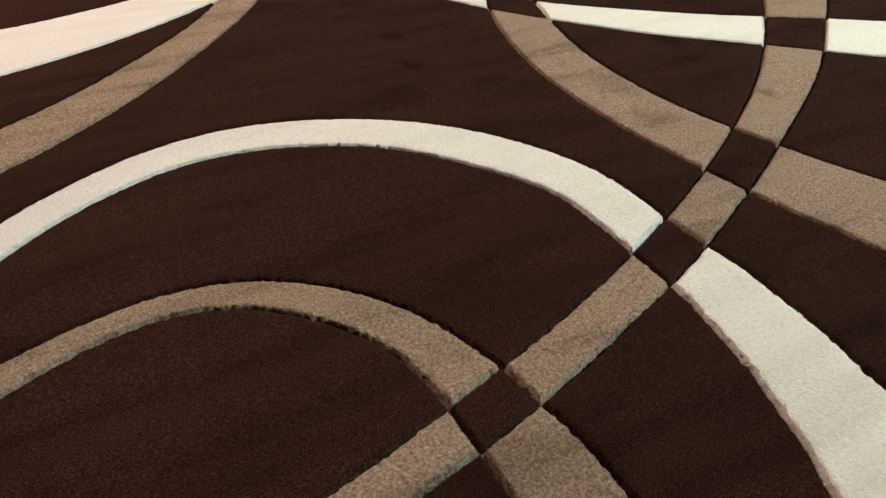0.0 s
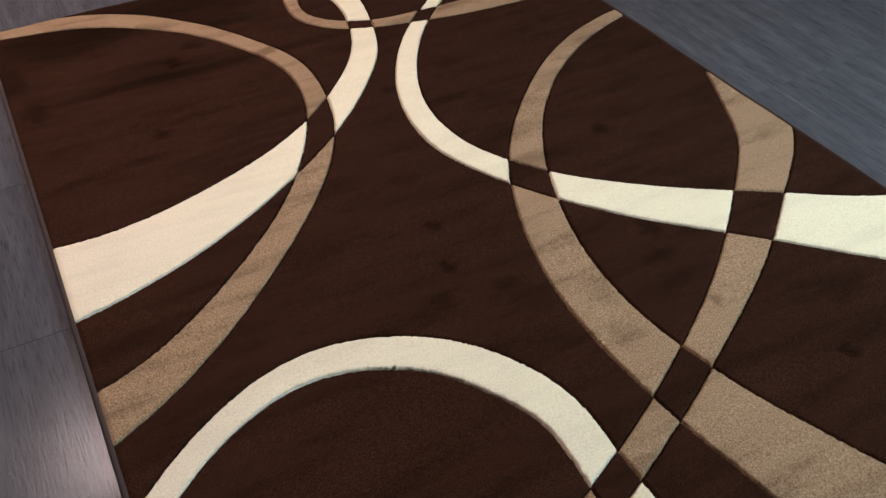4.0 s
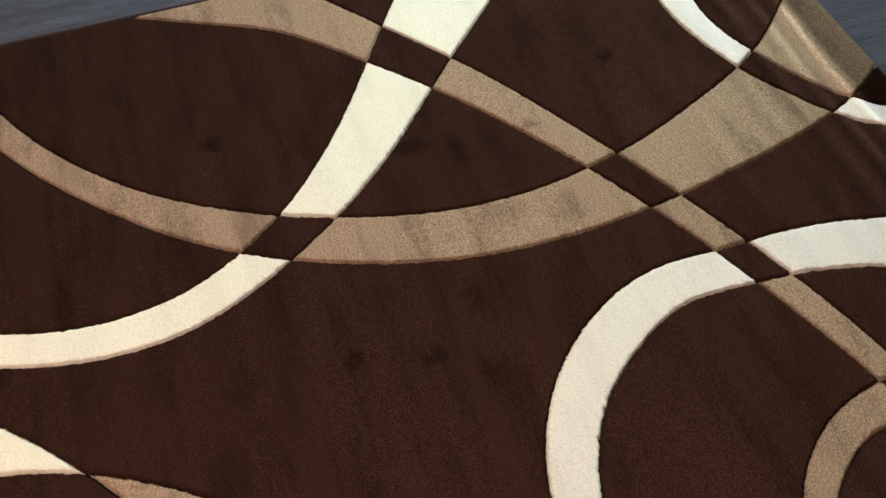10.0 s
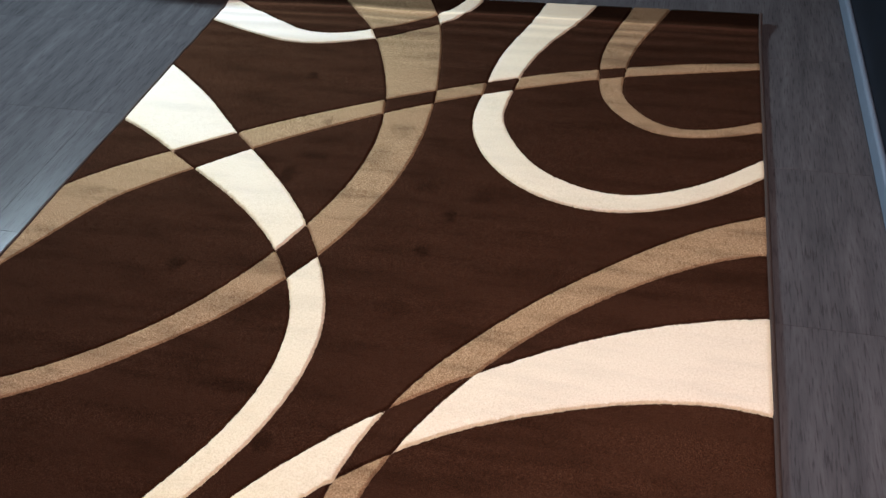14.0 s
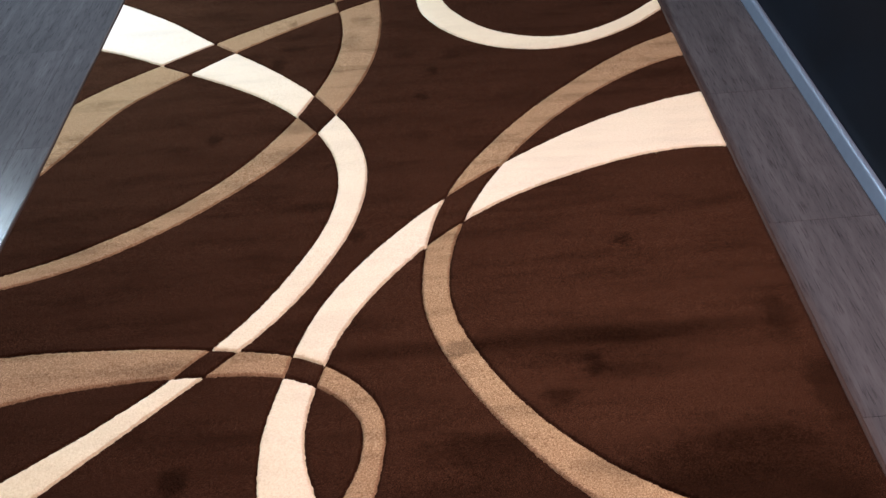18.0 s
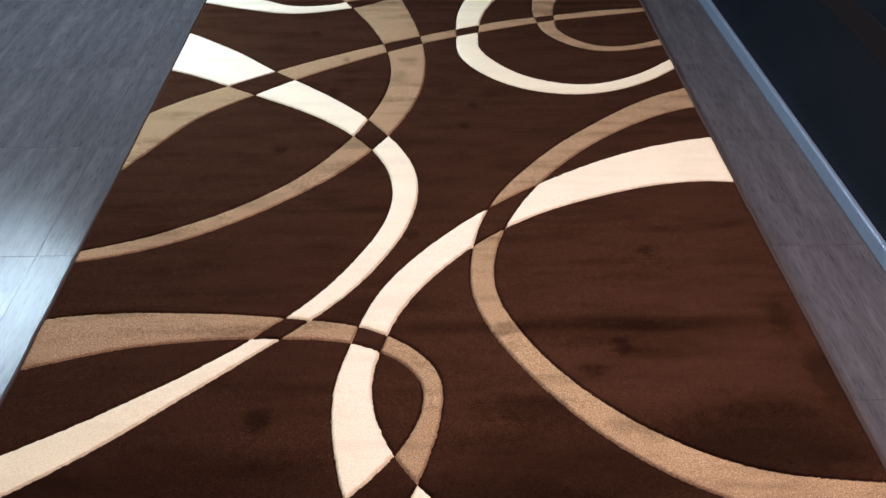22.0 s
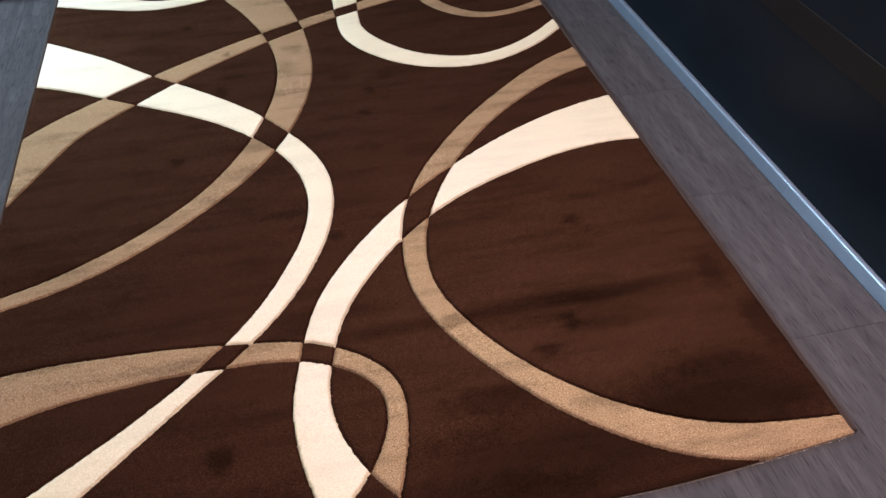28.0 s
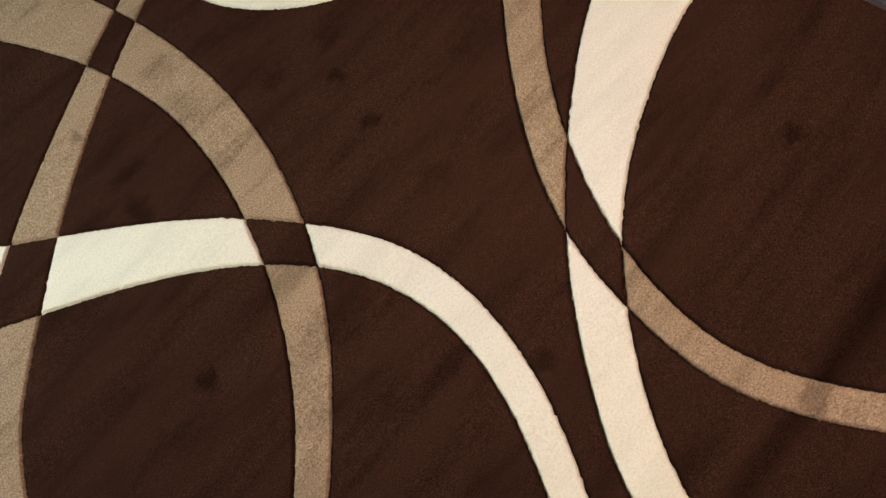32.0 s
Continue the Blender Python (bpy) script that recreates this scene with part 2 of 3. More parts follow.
def wood_tile():
    """Grey-brown wood-look porcelain: long streaks and short pores along y, each tile shifted."""
    m, nodes, links, b = material("wood_look_tile")
    place, one = nodes.new("ShaderNodeNewGeometry"), nodes.new("ShaderNodeObjectInfo")
    shift = nodes.new("ShaderNodeVectorMath")
    shift.operation = "MULTIPLY_ADD"
    shift.inputs[1].default_value = (9.0, 23.0, 0.0)
    links.new(one.outputs["Random"], shift.inputs[0])
    links.new(place.outputs["Position"], shift.inputs[2])
    wide, thin = nodes.new("ShaderNodeMapping"), nodes.new("ShaderNodeMapping")
    wide.inputs["Scale"].default_value, thin.inputs["Scale"].default_value = (22, 2.6, 1), (230, 16.0, 1)
    links.new(shift.outputs[0], wide.inputs[0])
    links.new(shift.outputs[0], thin.inputs[0])
    broad = add_node(nodes, "ShaderNodeTexNoise", Scale=1.0, Detail=6.0, Roughness=0.6, Distortion=0.4)
    pores = add_node(nodes, "ShaderNodeTexNoise", Scale=1.0, Detail=3.0, Roughness=0.6)
    links.new(wide.outputs[0], broad.inputs["Vector"])
    links.new(thin.outputs[0], pores.inputs["Vector"])
    base = ramp(nodes, [(0.3, (0.0468, 0.0452, 0.0495)), (0.52, (0.0635, 0.0614, 0.0665)), (0.75, (0.0843, 0.0815, 0.0873))])
    links.new(broad.outputs[0], base.inputs[0])
    line = ramp(nodes, [(0.33, (0.52, 0.50, 0.50)), (0.46, (0.96, 0.96, 0.96)), (0.72, (1.12, 1.11, 1.10))])
    links.new(pores.outputs[0], line.inputs[0])
    mix = nodes.new("ShaderNodeMix")
    mix.data_type, mix.blend_type = "RGBA", "MULTIPLY"
    mix.inputs[0].default_value = 0.8
    links.new(base.outputs[0], mix.inputs[6])
    links.new(line.outputs[0], mix.inputs[7])
    links.new(mix.outputs[2], b.inputs["Base Color"])
    rough = nodes.new("ShaderNodeMapRange")
    rough.inputs["To Min"].default_value, rough.inputs["To Max"].default_value = 0.23, 0.16
    links.new(pores.outputs[0], rough.inputs[0])
    links.new(rough.outputs[0], b.inputs["Roughness"])
    b.inputs["Specular IOR Level"].default_value = 0.062
    bump = add_node(nodes, "ShaderNodeBump", Strength=0.22, Distance=0.0015)
    links.new(pores.outputs[0], bump.inputs["Height"])
    links.new(bump.outputs[0], b.inputs["Normal"])
    return m


TILE = wood_tile()
GROUT = plain("dark_grout", (0.040, 0.038, 0.042), 0.6)
BOARD = plain("satin_skirting", (0.20, 0.252, 0.330), 0.34, 0.05, 30.0, metal=0.45)
NAVY = plain("dark_lacquer_panel", (0.0030, 0.0058, 0.0100), 0.42, 0.2, 8.0, spec=0.16)
UMBER = plain("dark_umber_band", (0.0078, 0.0058, 0.0062), 0.42, 0.2, 20.0, spec=0.16)
# colours of two unseen walls, picked to give the floor its blue reflections
PALE_BLUE = plain("blue_bounce_paint", (0.42, 0.49, 0.58), 0.85, 0.04, 12.0)
SLATE = plain("grey_blue_bounce_paint", (0.34, 0.40, 0.48), 0.85, 0.05, 12.0)
PLASTER = plain("pale_plaster", (0.62, 0.61, 0.60), 0.9, 0.04, 12.0)
BACKING = plain("jute_backing", (0.13, 0.10, 0.085), 0.95, 0.3, 300.0)
FRINGE = plain("pale_fringe_yarn", (0.62, 0.58, 0.52), 0.95, 0.2, 300.0)
ROLL = plain("dark_rolled_pile", (0.020, 0.014, 0.013), 0.95, 0.4, 350.0)
CORD = plain("grey_cord", (0.30, 0.29, 0.29), 0.7, 0.15, 400.0)
BALL = plain("white_plastic", (0.72, 0.71, 0.70), 0.35, 0.03, 40.0)
YARN = plain("dark_brown_yarn", (0.030, 0.016, 0.012), 0.9, 0.4, 500.0)


# ---- helpers for meshes ----
def mesh_object(name, bm, mat, parent=None, smooth=False):
    me = bpy.data.meshes.new(name)
    bm.to_mesh(me)
    bm.free()
    me.materials.append(mat)
    if smooth:
        me.polygons.foreach_set("use_smooth", [True] * len(me.polygons))
    ob = new(name, me)
    ob.parent = parent
    return ob


def part(name, bm, mat, parent, label="", smooth=False):
    return tagged(mesh_object(name, bm, mat, parent, smooth), label)


def box(bm, x0, x1, y0, y1, z0, z1, bevel=0.0):
    made = bmesh.ops.create_cube(bm, size=1.0)["verts"]
    for v in made:
        v.co = Vector((x0 if v.co.x < 0 else x1, y0 if v.co.y < 0 else y1, z0 if v.co.z < 0 else z1))
    if bevel:
        edges = {e for v in made for e in v.link_edges}
        bmesh.ops.bevel(bm, geom=list(edges), offset=bevel, segments=2, affect="EDGES", profile=0.5)
    return bm


# ---- the room ----
TURN = pose(0, 0, 0, 0, 0, 0.5)  # the tiling and the walls stand half a degree off the rug
WEST, EAST, SOUTH, NORTH, HIGH = -4.9, 1.31, -3.6, 6.6, 2.9
floor = tagged(mesh_object("floor", box(bmesh.new(), WEST - 0.1, EAST + 0.1, SOUTH - 0.1, NORTH + 0.1, -0.15, -0.002), GROUT),
               "grey-brown wood-look tiled floor with thin dark joints", "floor", kind="structure")
floor.matrix_world = TURN
wall_east = tagged(mesh_object("wall_east", box(bmesh.new(), EAST + 0.020, EAST + 0.15, SOUTH, NORTH, 0, HIGH), NAVY),
                   "glossy blue-black lacquered wall panel above a pale skirting", "wall", kind="structure")
wall_west = tagged(mesh_object("wall_west", box(bmesh.new(), WEST - 0.15, WEST, SOUTH, NORTH, 0, HIGH), PALE_BLUE),
                   "unseen pale blue-grey wall that tints the floor's reflections", "wall", kind="structure")
wall_north = tagged(mesh_object("wall_north", box(bmesh.new(), WEST - 0.15, EAST + 0.15, NORTH, NORTH + 0.15, 0, HIGH), SLATE),
                    "unseen grey-blue wall at the far end that tints the floor's reflections", "wall", kind="structure")
wall_south = tagged(mesh_object("wall_south", box(bmesh.new(), WEST - 0.15, EAST + 0.15, SOUTH - 0.15, SOUTH, 0, HIGH), PLASTER),
                    "pale plastered wall at the near end", "wall", kind="structure")
ceiling = tagged(mesh_object("ceiling", box(bmesh.new(), WEST - 0.15, EAST + 0.15, SOUTH - 0.15, NORTH + 0.15, HIGH, HIGH + 0.12), PLASTER),
                 "plain white plastered ceiling", "ceiling", kind="structure")
for ob in (wall_east, wall_west, wall_north, wall_south, ceiling):
    ob.matrix_world = TURN

# satin metal skirting: a flat face with a rounded lip, in long lengths
skirting = new("baseboard")
skirting.matrix_world = TURN
tagged(skirting, "satin blue-grey metal skirting along the foot of the dark wall", "baseboard", kind="structure")
PROFILE = [(0.020, 0.0), (0.020, 0.0445), (0.0175, 0.0480), (0.012, 0.0495), (0.0065, 0.0480), (0.0030, 0.0440), (0.0015, 0.0370), (0.0, 0.006), (-0.001, 0.0)]


def skirting_length(long):
    bm = bmesh.new()
    ends = [[bm.verts.new((x, y, z)) for x, z in PROFILE] for y in (0.0006, long - 0.0006)]
    for k in range(len(PROFILE) - 1):
        bm.faces.new((ends[0][k], ends[0][k + 1], ends[1][k + 1], ends[1][k]))
    for y in (0.0006, long - 0.0006):  # end caps with corners of their own keep the long faces straight
        bm.faces.new([bm.verts.new((x, y, z)) for x, z in PROFILE])
    bmesh.ops.recalc_face_normals(bm, faces=bm.faces)
    return bm


for y0, y1 in ((SOUTH, -1.67), (-1.67, 0.83), (0.83, 3.33), (3.33, 5.83), (5.83, NORTH)):
    ob = part("skirting_strip", skirting_length(y1 - y0), BOARD, skirting, smooth=True)
    ob.location = (EAST, y0, 0)

# a brown band let into the dark panel at knee height
band = tagged(mesh_object("trim", box(bmesh.new(), EAST + 0.0165, EAST + 0.0215, SOUTH + 0.004, NORTH - 0.004, 0.452, 0.536, 0.0012), UMBER),
              "dark umber band across the dark wall panel", "trim", kind="structure")
band.matrix_world = TURN

# ---- the rug ----
RUG_X, RUG_Y0, RUG_Y1, TOP, STEP = 1.0, -0.036, 2.957, 0.012, 0.0065
GROOVE, INNER, CUT = 0.0054, 0.0040, 0.0095
# centre line and half width of each inlaid band
SWEEP = [(-1.083, 1.394, 0.110), (-0.985, 1.560, 0.096), (-0.882, 1.722, 0.078), (-0.711, 1.857, 0.062), (-0.499, 2.041, 0.054), (-0.200, 2.224, 0.036), (0.150, 2.409, 0.034), (0.566, 2.559, 0.029), (0.992, 2.637, 0.022)]
SWAN = [(-1.020, 2.228, 0.153), (-0.832, 2.115, 0.124), (-0.659, 1.965, 0.098), (-0.467, 1.827, 0.079), (-0.291, 1.673, 0.061), (-0.153, 1.495, 0.044), (-0.061, 1.306, 0.045), (-0.063, 1.070, 0.036), (-0.152, 0.847, 0.036), (-0.289, 0.638, 0.030), (-0.451, 0.482, 0.022), (-0.626, 0.322, 0.034), (-0.816, 0.172, 0.050), (-1.023, 0.043, 0.063)]
BROAD = [(-1.131, 0.836, 0.019), (-0.867, 0.891, 0.030), (-0.620, 1.020, 0.033), (-0.410, 1.205, 0.034), (-0.236, 1.424, 0.051), (-0.112, 1.702, 0.060), (-0.051, 1.999, 0.065), (-0.082, 2.311, 0.079), (-0.165, 2.595, 0.105), (-0.253, 2.839, 0.132), (-0.406, 3.005, 0.136)]
ARCH = [(1.038, 2.125, 0.030), (0.867, 1.962, 0.031), (0.656, 1.861, 0.035), (0.481, 1.879, 0.046), (0.328, 1.961, 0.049), (0.232, 2.090, 0.055), (0.175, 2.215, 0.048), (0.184, 2.349, 0.044), (0.188, 2.494, 0.051), (0.212, 2.641, 0.058), (0.265, 2.784, 0.064), (0.322, 2.911, 0.081)]
SMALL_ARCH = [(0.999, 2.293, 0.025), (0.857, 2.230, 0.018), (0.711, 2.222, 0.023), (0.609, 2.299, 0.031), (0.539, 2.410, 0.032), (0.534, 2.533, 0.041), (0.535, 2.668, 0.049), (0.571, 2.815, 0.054), (0.633, 2.958, 0.060)]
CRESCENT = [(-0.781, 2.716, 0.063), (-0.612, 2.636, 0.042), (-0.423, 2.660, 0.033), (-0.235, 2.746, 0.035), (-0.088, 2.855, 0.028), (-0.006, 2.951, 0.029), (-0.012, 2.997, 0.032)]
GREAT_LOOP = [(1.175, 1.852, 0.091), (0.903, 1.785, 0.059), (0.645, 1.595, 0.045), (0.408, 1.366, 0.038), (0.233, 1.113, 0.044), (0.160, 0.882, 0.032), (0.144, 0.672, 0.034), (0.223, 0.490, 0.034), (0.335, 0.310, 0.035), (0.492, 0.152, 0.046), (0.682, 0.036, 0.052), (0.909, -0.006, 0.057)]
RIBBON = [(1.084, 1.369, 0.155), (0.896, 1.363, 0.123), (0.700, 1.312, 0.101), (0.509, 1.227, 0.081), (0.323, 1.123, 0.060), (0.153, 0.992, 0.051), (0.015, 0.840, 0.046), (-0.099, 0.684, 0.046), (-0.153, 0.512, 0.038), (-0.193, 0.343, 0.044), (-0.161, 0.165, 0.057), (-0.087, -0.008, 0.085), (0.041, -0.148, 0.108)]
KNOT = [(-1.038, 0.501, 0.091), (-0.907, 0.536, 0.083), (-0.776, 0.559, 0.067), (-0.637, 0.565, 0.055), (-0.490, 0.568, 0.046), (-0.341, 0.554, 0.036), (-0.193, 0.541, 0.029), (-0.068, 0.480, 0.029), (0.015, 0.387, 0.025), (0.013, 0.273, 0.022), (-0.024, 0.159, 0.031), (-0.081, 0.054, 0.050), (-0.158, -0.045, 0.065), (-0.252, -0.130, 0.080)]

INLAYS = [(SWEEP, "beige"), (SWAN, "cream"), (BROAD, "beige"), (ARCH, "cream"), (SMALL_ARCH, "beige"),
          (CRESCENT, "cream"), (GREAT_LOOP, "beige"), (RIBBON, "cream"), (KNOT, "beige")]


def outline(controls, steps=14):
    """The closed outline of a band: a cubic B-spline with a varying half width, run on past the rug's edges."""
    c = np.array(controls)
    c = np.vstack([2 * c[0] - c[1], c, 2 * c[-1] - c[-2]])
    t = np.linspace(0, 1, steps, endpoint=False)[:, None]
    q = [((1 - t) ** 3 * c[i] + (3 * t**3 - 6 * t**2 + 4) * c[i + 1] + (-3 * t**3 + 3 * t**2 + 3 * t + 1) * c[i + 2] + t**3 * c[i + 3]) / 6
         for i in range(len(c) - 3)]
    q = np.vstack(q + [((c[-3] + 4 * c[-2] + c[-1]) / 6)[None]])
    first, last = q[0] - q[1], q[-1] - q[-2]
    first, last = first / np.linalg.norm(first[:2]), last / np.linalg.norm(last[:2])
    q = np.vstack([q[0] + 0.35 * first * (1, 1, 0.6), q, q[-1] + 0.35 * last * (1, 1, 0.6)])
    d = np.gradient(q[:, :2], axis=0)
    d /= np.linalg.norm(d, axis=1)[:, None]
    n = np.stack([-d[:, 1], d[:, 0]], 1)
    w = np.maximum(q[:, 2:], 0.008)
    return np.vstack([q[:, :2] + w * n, (q[:, :2] - w * n)[::-1]])


def signed_distance(ring, points):
    """Distance of points to a closed outline, negative inside."""
    a, b = ring, np.roll(ring, -1, 0)
    ab = b - a
    long = (ab**2).sum(1) + 1e-12
    out = np.empty(len(points))
    for s in range(0, len(points), 12000):
        p = points[s:s + 12000, None]
        u = (((p - a) * ab).sum(-1) / long).clip(0, 1)
        near = ((p - a - u[..., None] * ab) ** 2).sum(-1).min(1) ** 0.5
        over = (a[:, 1] > p[..., 1]) != (b[:, 1] > p[..., 1])
        cross = a[:, 0] + (p[..., 1] - a[:, 1]) * ab[:, 0] / np.where(abs(ab[:, 1]) < 1e-12, 1e-12, ab[:, 1])
        inside = (over & (p[..., 0] < cross)).sum(1) % 2 == 1
        out[s:s + 12000] = np.where(inside, -near, near)
    return out


def split(places, fields, tris, column, level):
    """Cut triangles along fields[:, column] = level."""
    v = fields[:, column] - level
    v = np.where(abs(v) < 2e-4, np.where(v < 0, -2e-4, 2e-4), v)
    up = v[tris] > 0
    mixed = up.any(1) & ~up.all(1)
    cut, rest = tris[mixed], tris[~mixed]
    if not len(cut):
        return places, fields, tris
    side = up[mixed]
    lone = np.where(side.sum(1) == 1, side.argmax(1), (~side).argmax(1))
    i = np.arange(len(cut))
    a, b, c = cut[i, lone], cut[i, (lone + 1) % 3], cut[i, (lone + 2) % 3]
    pairs = np.sort(np.concatenate([np.stack([a, b], 1), np.stack([a, c], 1)]), 1)
    only, where = np.unique(pairs, axis=0, return_inverse=True)
    where = where.ravel()
    w = (v[only[:, 0]] / (v[only[:, 0]] - v[only[:, 1]]))[:, None]
    fresh = places[only[:, 0]] * (1 - w) + places[only[:, 1]] * w
    values = fields[only[:, 0]] * (1 - w) + fields[only[:, 1]] * w
    values[:, column] = level
    start = len(places)
    ab, ac = start + where[:len(cut)], start + where[len(cut):]
    made = np.concatenate([np.stack([a, ab, ac], 1), np.stack([ab, b, c], 1), np.stack([ab, c, ac], 1)])
    return np.vstack([places, fresh]), np.vstack([fields, values]), np.vstack([rest, made])


def rug_height(x, y):
    """Rolling creases of the unrolled rug: ridges across it, strongest at the far end."""
    z = 0.0009 * np.sin(9 * y + 1.5 * x) + 0.0006 * np.sin(23 * y - 2 * x)
    for yc, high, wide, lean in ((2.862, 0.006, 0.014, 0.004), (2.808, 0.0035, 0.018, -0.006), (2.725, 0.003, 0.02, 0.008), (2.63, 0.0025, 0.022, 0.012), (2.50, 0.003, 0.03, -0.01), (0.56, 0.003, 0.035, 0.012), (0.30, 0.0025, 0.04, -0.014), (1.02, 0.0015, 0.04, 0.02)):
        z = z + high * np.exp(-(((y - yc - lean * np.sin(2.2 * x + yc)) / wide) ** 2)) * (0.75 + 0.25 * np.sin(3 * x + 40 * yc))
    curl = np.clip((y - 2.835) / 0.12, 0, 1)  # the end that was rolled innermost lifts off the floor
    return z + 0.0011 + 0.026 * curl**1.3


def corner_pull(x):
    """The near end is drawn in towards one corner."""
    return 0.034 * np.clip((np.asarray(x) - 0.5) / 0.5, 0, 1) ** 1.5


nx, ny = int(round(2 * RUG_X / STEP)), int(round((RUG_Y1 - RUG_Y0) / STEP))
gx, gy = np.meshgrid(np.linspace(-RUG_X, RUG_X, nx + 1), np.linspace(RUG_Y0, RUG_Y1, ny + 1))
places = np.stack([gx.ravel(), gy.ravel()], 1)
k = np.arange(nx * ny)
k = k // nx * (nx + 1) + k % nx
tris = np.concatenate([np.stack([k, k + 1, k + nx + 2], 1), np.stack([k, k + nx + 2, k + nx + 1], 1)])
fields = np.stack([signed_distance(outline(c), places) for c, _ in INLAYS], 1)
fields += np.random.normal(0, 0.0009, len(places))[:, None]  # hand-carved, slightly ragged edges
for n in range(len(INLAYS)):
    for level in (0.0, -INNER, GROOVE):
        places, fields, tris = split(places, fields, tris, n, level)
near = np.where(fields < 0, -fields * GROOVE / INNER, fields).min(1)
heights = TOP + rug_height(places[:, 0], places[:, 1]) - CUT * (1 - np.clip(near / GROOVE, 0, 1)) ** 1.2
rim = np.minimum(np.minimum(RUG_X - abs(places[:, 0]), places[:, 1] - RUG_Y0), RUG_Y1 - places[:, 1])
heights -= 0.004 * (1 - np.clip(rim / 0.008, 0, 1))
heights -= 0.0012 * (1 - np.clip(near / 0.013, 0, 1)) ** 2  # rounded shoulders
heights += np.random.normal(0, 0.00012, len(places))
places[:, 1] += corner_pull(places[:, 0]) * np.clip(1 - (places[:, 1] - RUG_Y0) / 0.12, 0, 1)

within = fields[tris].mean(1) < 0
code = (within * (1 << np.arange(len(INLAYS)))).sum(1)
# patches: triangles of one code that share an edge
sides = np.sort(np.concatenate([tris[:, [0, 1]], tris[:, [1, 2]], tris[:, [2, 0]]]), 1)
owner = np.tile(np.arange(len(tris)), 3)
order = np.lexsort((sides[:, 1], sides[:, 0]))
sides, owner = sides[order], owner[order]
twin = np.nonzero((sides[1:] == sides[:-1]).all(1))[0]
left, right = owner[twin], owner[twin + 1]
same = code[left] == code[right]
left, right = left[same], right[same]
patch = np.arange(len(tris))
while True:
    low = np.minimum(patch[left], patch[right])
    then = patch.copy()
    np.minimum.at(then, patch[left], low)
    np.minimum.at(then, patch[right], low)
    np.minimum.at(then, left, low)
    np.minimum.at(then, right, low)
    for _ in range(6):
        then = then[then]
    if (then == patch).all():
        break
    patch = then

rug = tagged(new("rug"), "dark brown cut-pile rug with interlaced cream and beige bands", "rug")
LOOKS = {"brown": (BROWN, "brown_field", "dark brown pile panel"), "cream": (CREAM, "cream_band", "cream pile band"),
         "beige": (BEIGE, "beige_band", "beige pile band")}
corners = np.column_stack([places, heights])
rng = np.random.default_rng(7)


def tufts(mine, per_square_metre):
    """Yarn ends on the surface: short leaning blades, which fray the outline and give the nap."""
    p, q, r = corners[mine[:, 0]], corners[mine[:, 1]], corners[mine[:, 2]]
    size = np.linalg.norm(np.cross(q - p, r - p), axis=1) / 2
    count = rng.poisson(size * per_square_metre)
    which = np.repeat(np.arange(len(mine)), count)
    u, v = rng.random(len(which)), rng.random(len(which))
    u, v = np.where(u + v > 1, 1 - u, u)[:, None], np.where(u + v > 1, 1 - v, v)[:, None]
    root = p[which] + u * (q - p)[which] + v * (r - p)[which]
    turn = rng.normal(1.6, 0.9, len(which))
    tilt = np.radians(rng.uniform(14, 48, len(which)))
    long, wide = rng.uniform(0.0026, 0.0044, len(which)), rng.uniform(0.0010, 0.0017, len(which))
    ahead = np.stack([np.cos(turn) * np.cos(tilt), np.sin(turn) * np.cos(tilt), np.sin(tilt)], 1)
    aside = np.stack([-np.sin(turn), np.cos(turn), 0 * turn], 1) * wide[:, None]
    root = root - 0.3 * long[:, None] * ahead - (0, 0, 0.0004)
    return np.stack([root + aside, root - aside, root + ahead * long[:, None]], 1).reshape(-1, 3)[:, :]


for p in np.unique(patch):
    mine = tris[patch == p]
    bits = int(code[p])
    names = [c for n, (_, c) in enumerate(INLAYS) if bits >> n & 1]
    mat, name, label = LOOKS[names[0] if len(names) == 1 else "brown"]
    used, index = np.unique(mine.ravel(), return_inverse=True)
    blades = tufts(mine[near[mine].min(1) < 0.006] if mat is CREAM else mine, 105000)
    verts = np.vstack([corners[used], blades])
    faces = np.concatenate([index.ravel(), len(used) + np.arange(len(blades))])
    count = len(faces) // 3
    me = bpy.data.meshes.new(name)
    me.vertices.add(len(verts))
    me.vertices.foreach_set("co", verts.astype(np.float32).ravel())
    me.loops.add(len(faces))
    me.loops.foreach_set("vertex_index", faces.astype(np.int32))
    me.polygons.add(count)
    me.polygons.foreach_set("loop_start", np.arange(0, 3 * count, 3, dtype=np.int32))
    me.update(calc_edges=True)
    me.materials.append(mat)
    me.polygons.foreach_set("use_smooth", np.ones(count, dtype=bool))
    ob = new(name, me)
    ob.parent = rug
    tagged(ob, label)


def run_of(points, radius, sides=6):
    """A tube along points."""
    bm = bmesh.new()
    rings = []
    for i, p in enumerate(points):
        ahead = (points[min(i + 1, len(points) - 1)] - points[max(i - 1, 0)]).normalized()
        across = ahead.cross(Vector((0, 0, 1))).normalized()
        above = across.cross(ahead)
        rings.append([bm.verts.new(p + radius * (math.cos(a) * across + math.sin(a) * above)) for a in (math.tau * s / sides for s in range(sides))])
    for r, q in zip(rings, rings[1:]):
        for s in range(sides):
            bm.faces.new((r[s], r[(s + 1) % sides], q[(s + 1) % sides], q[s]))
    bm.faces.new(rings[0][::-1])
    bm.faces.new(rings[-1])
    return bm


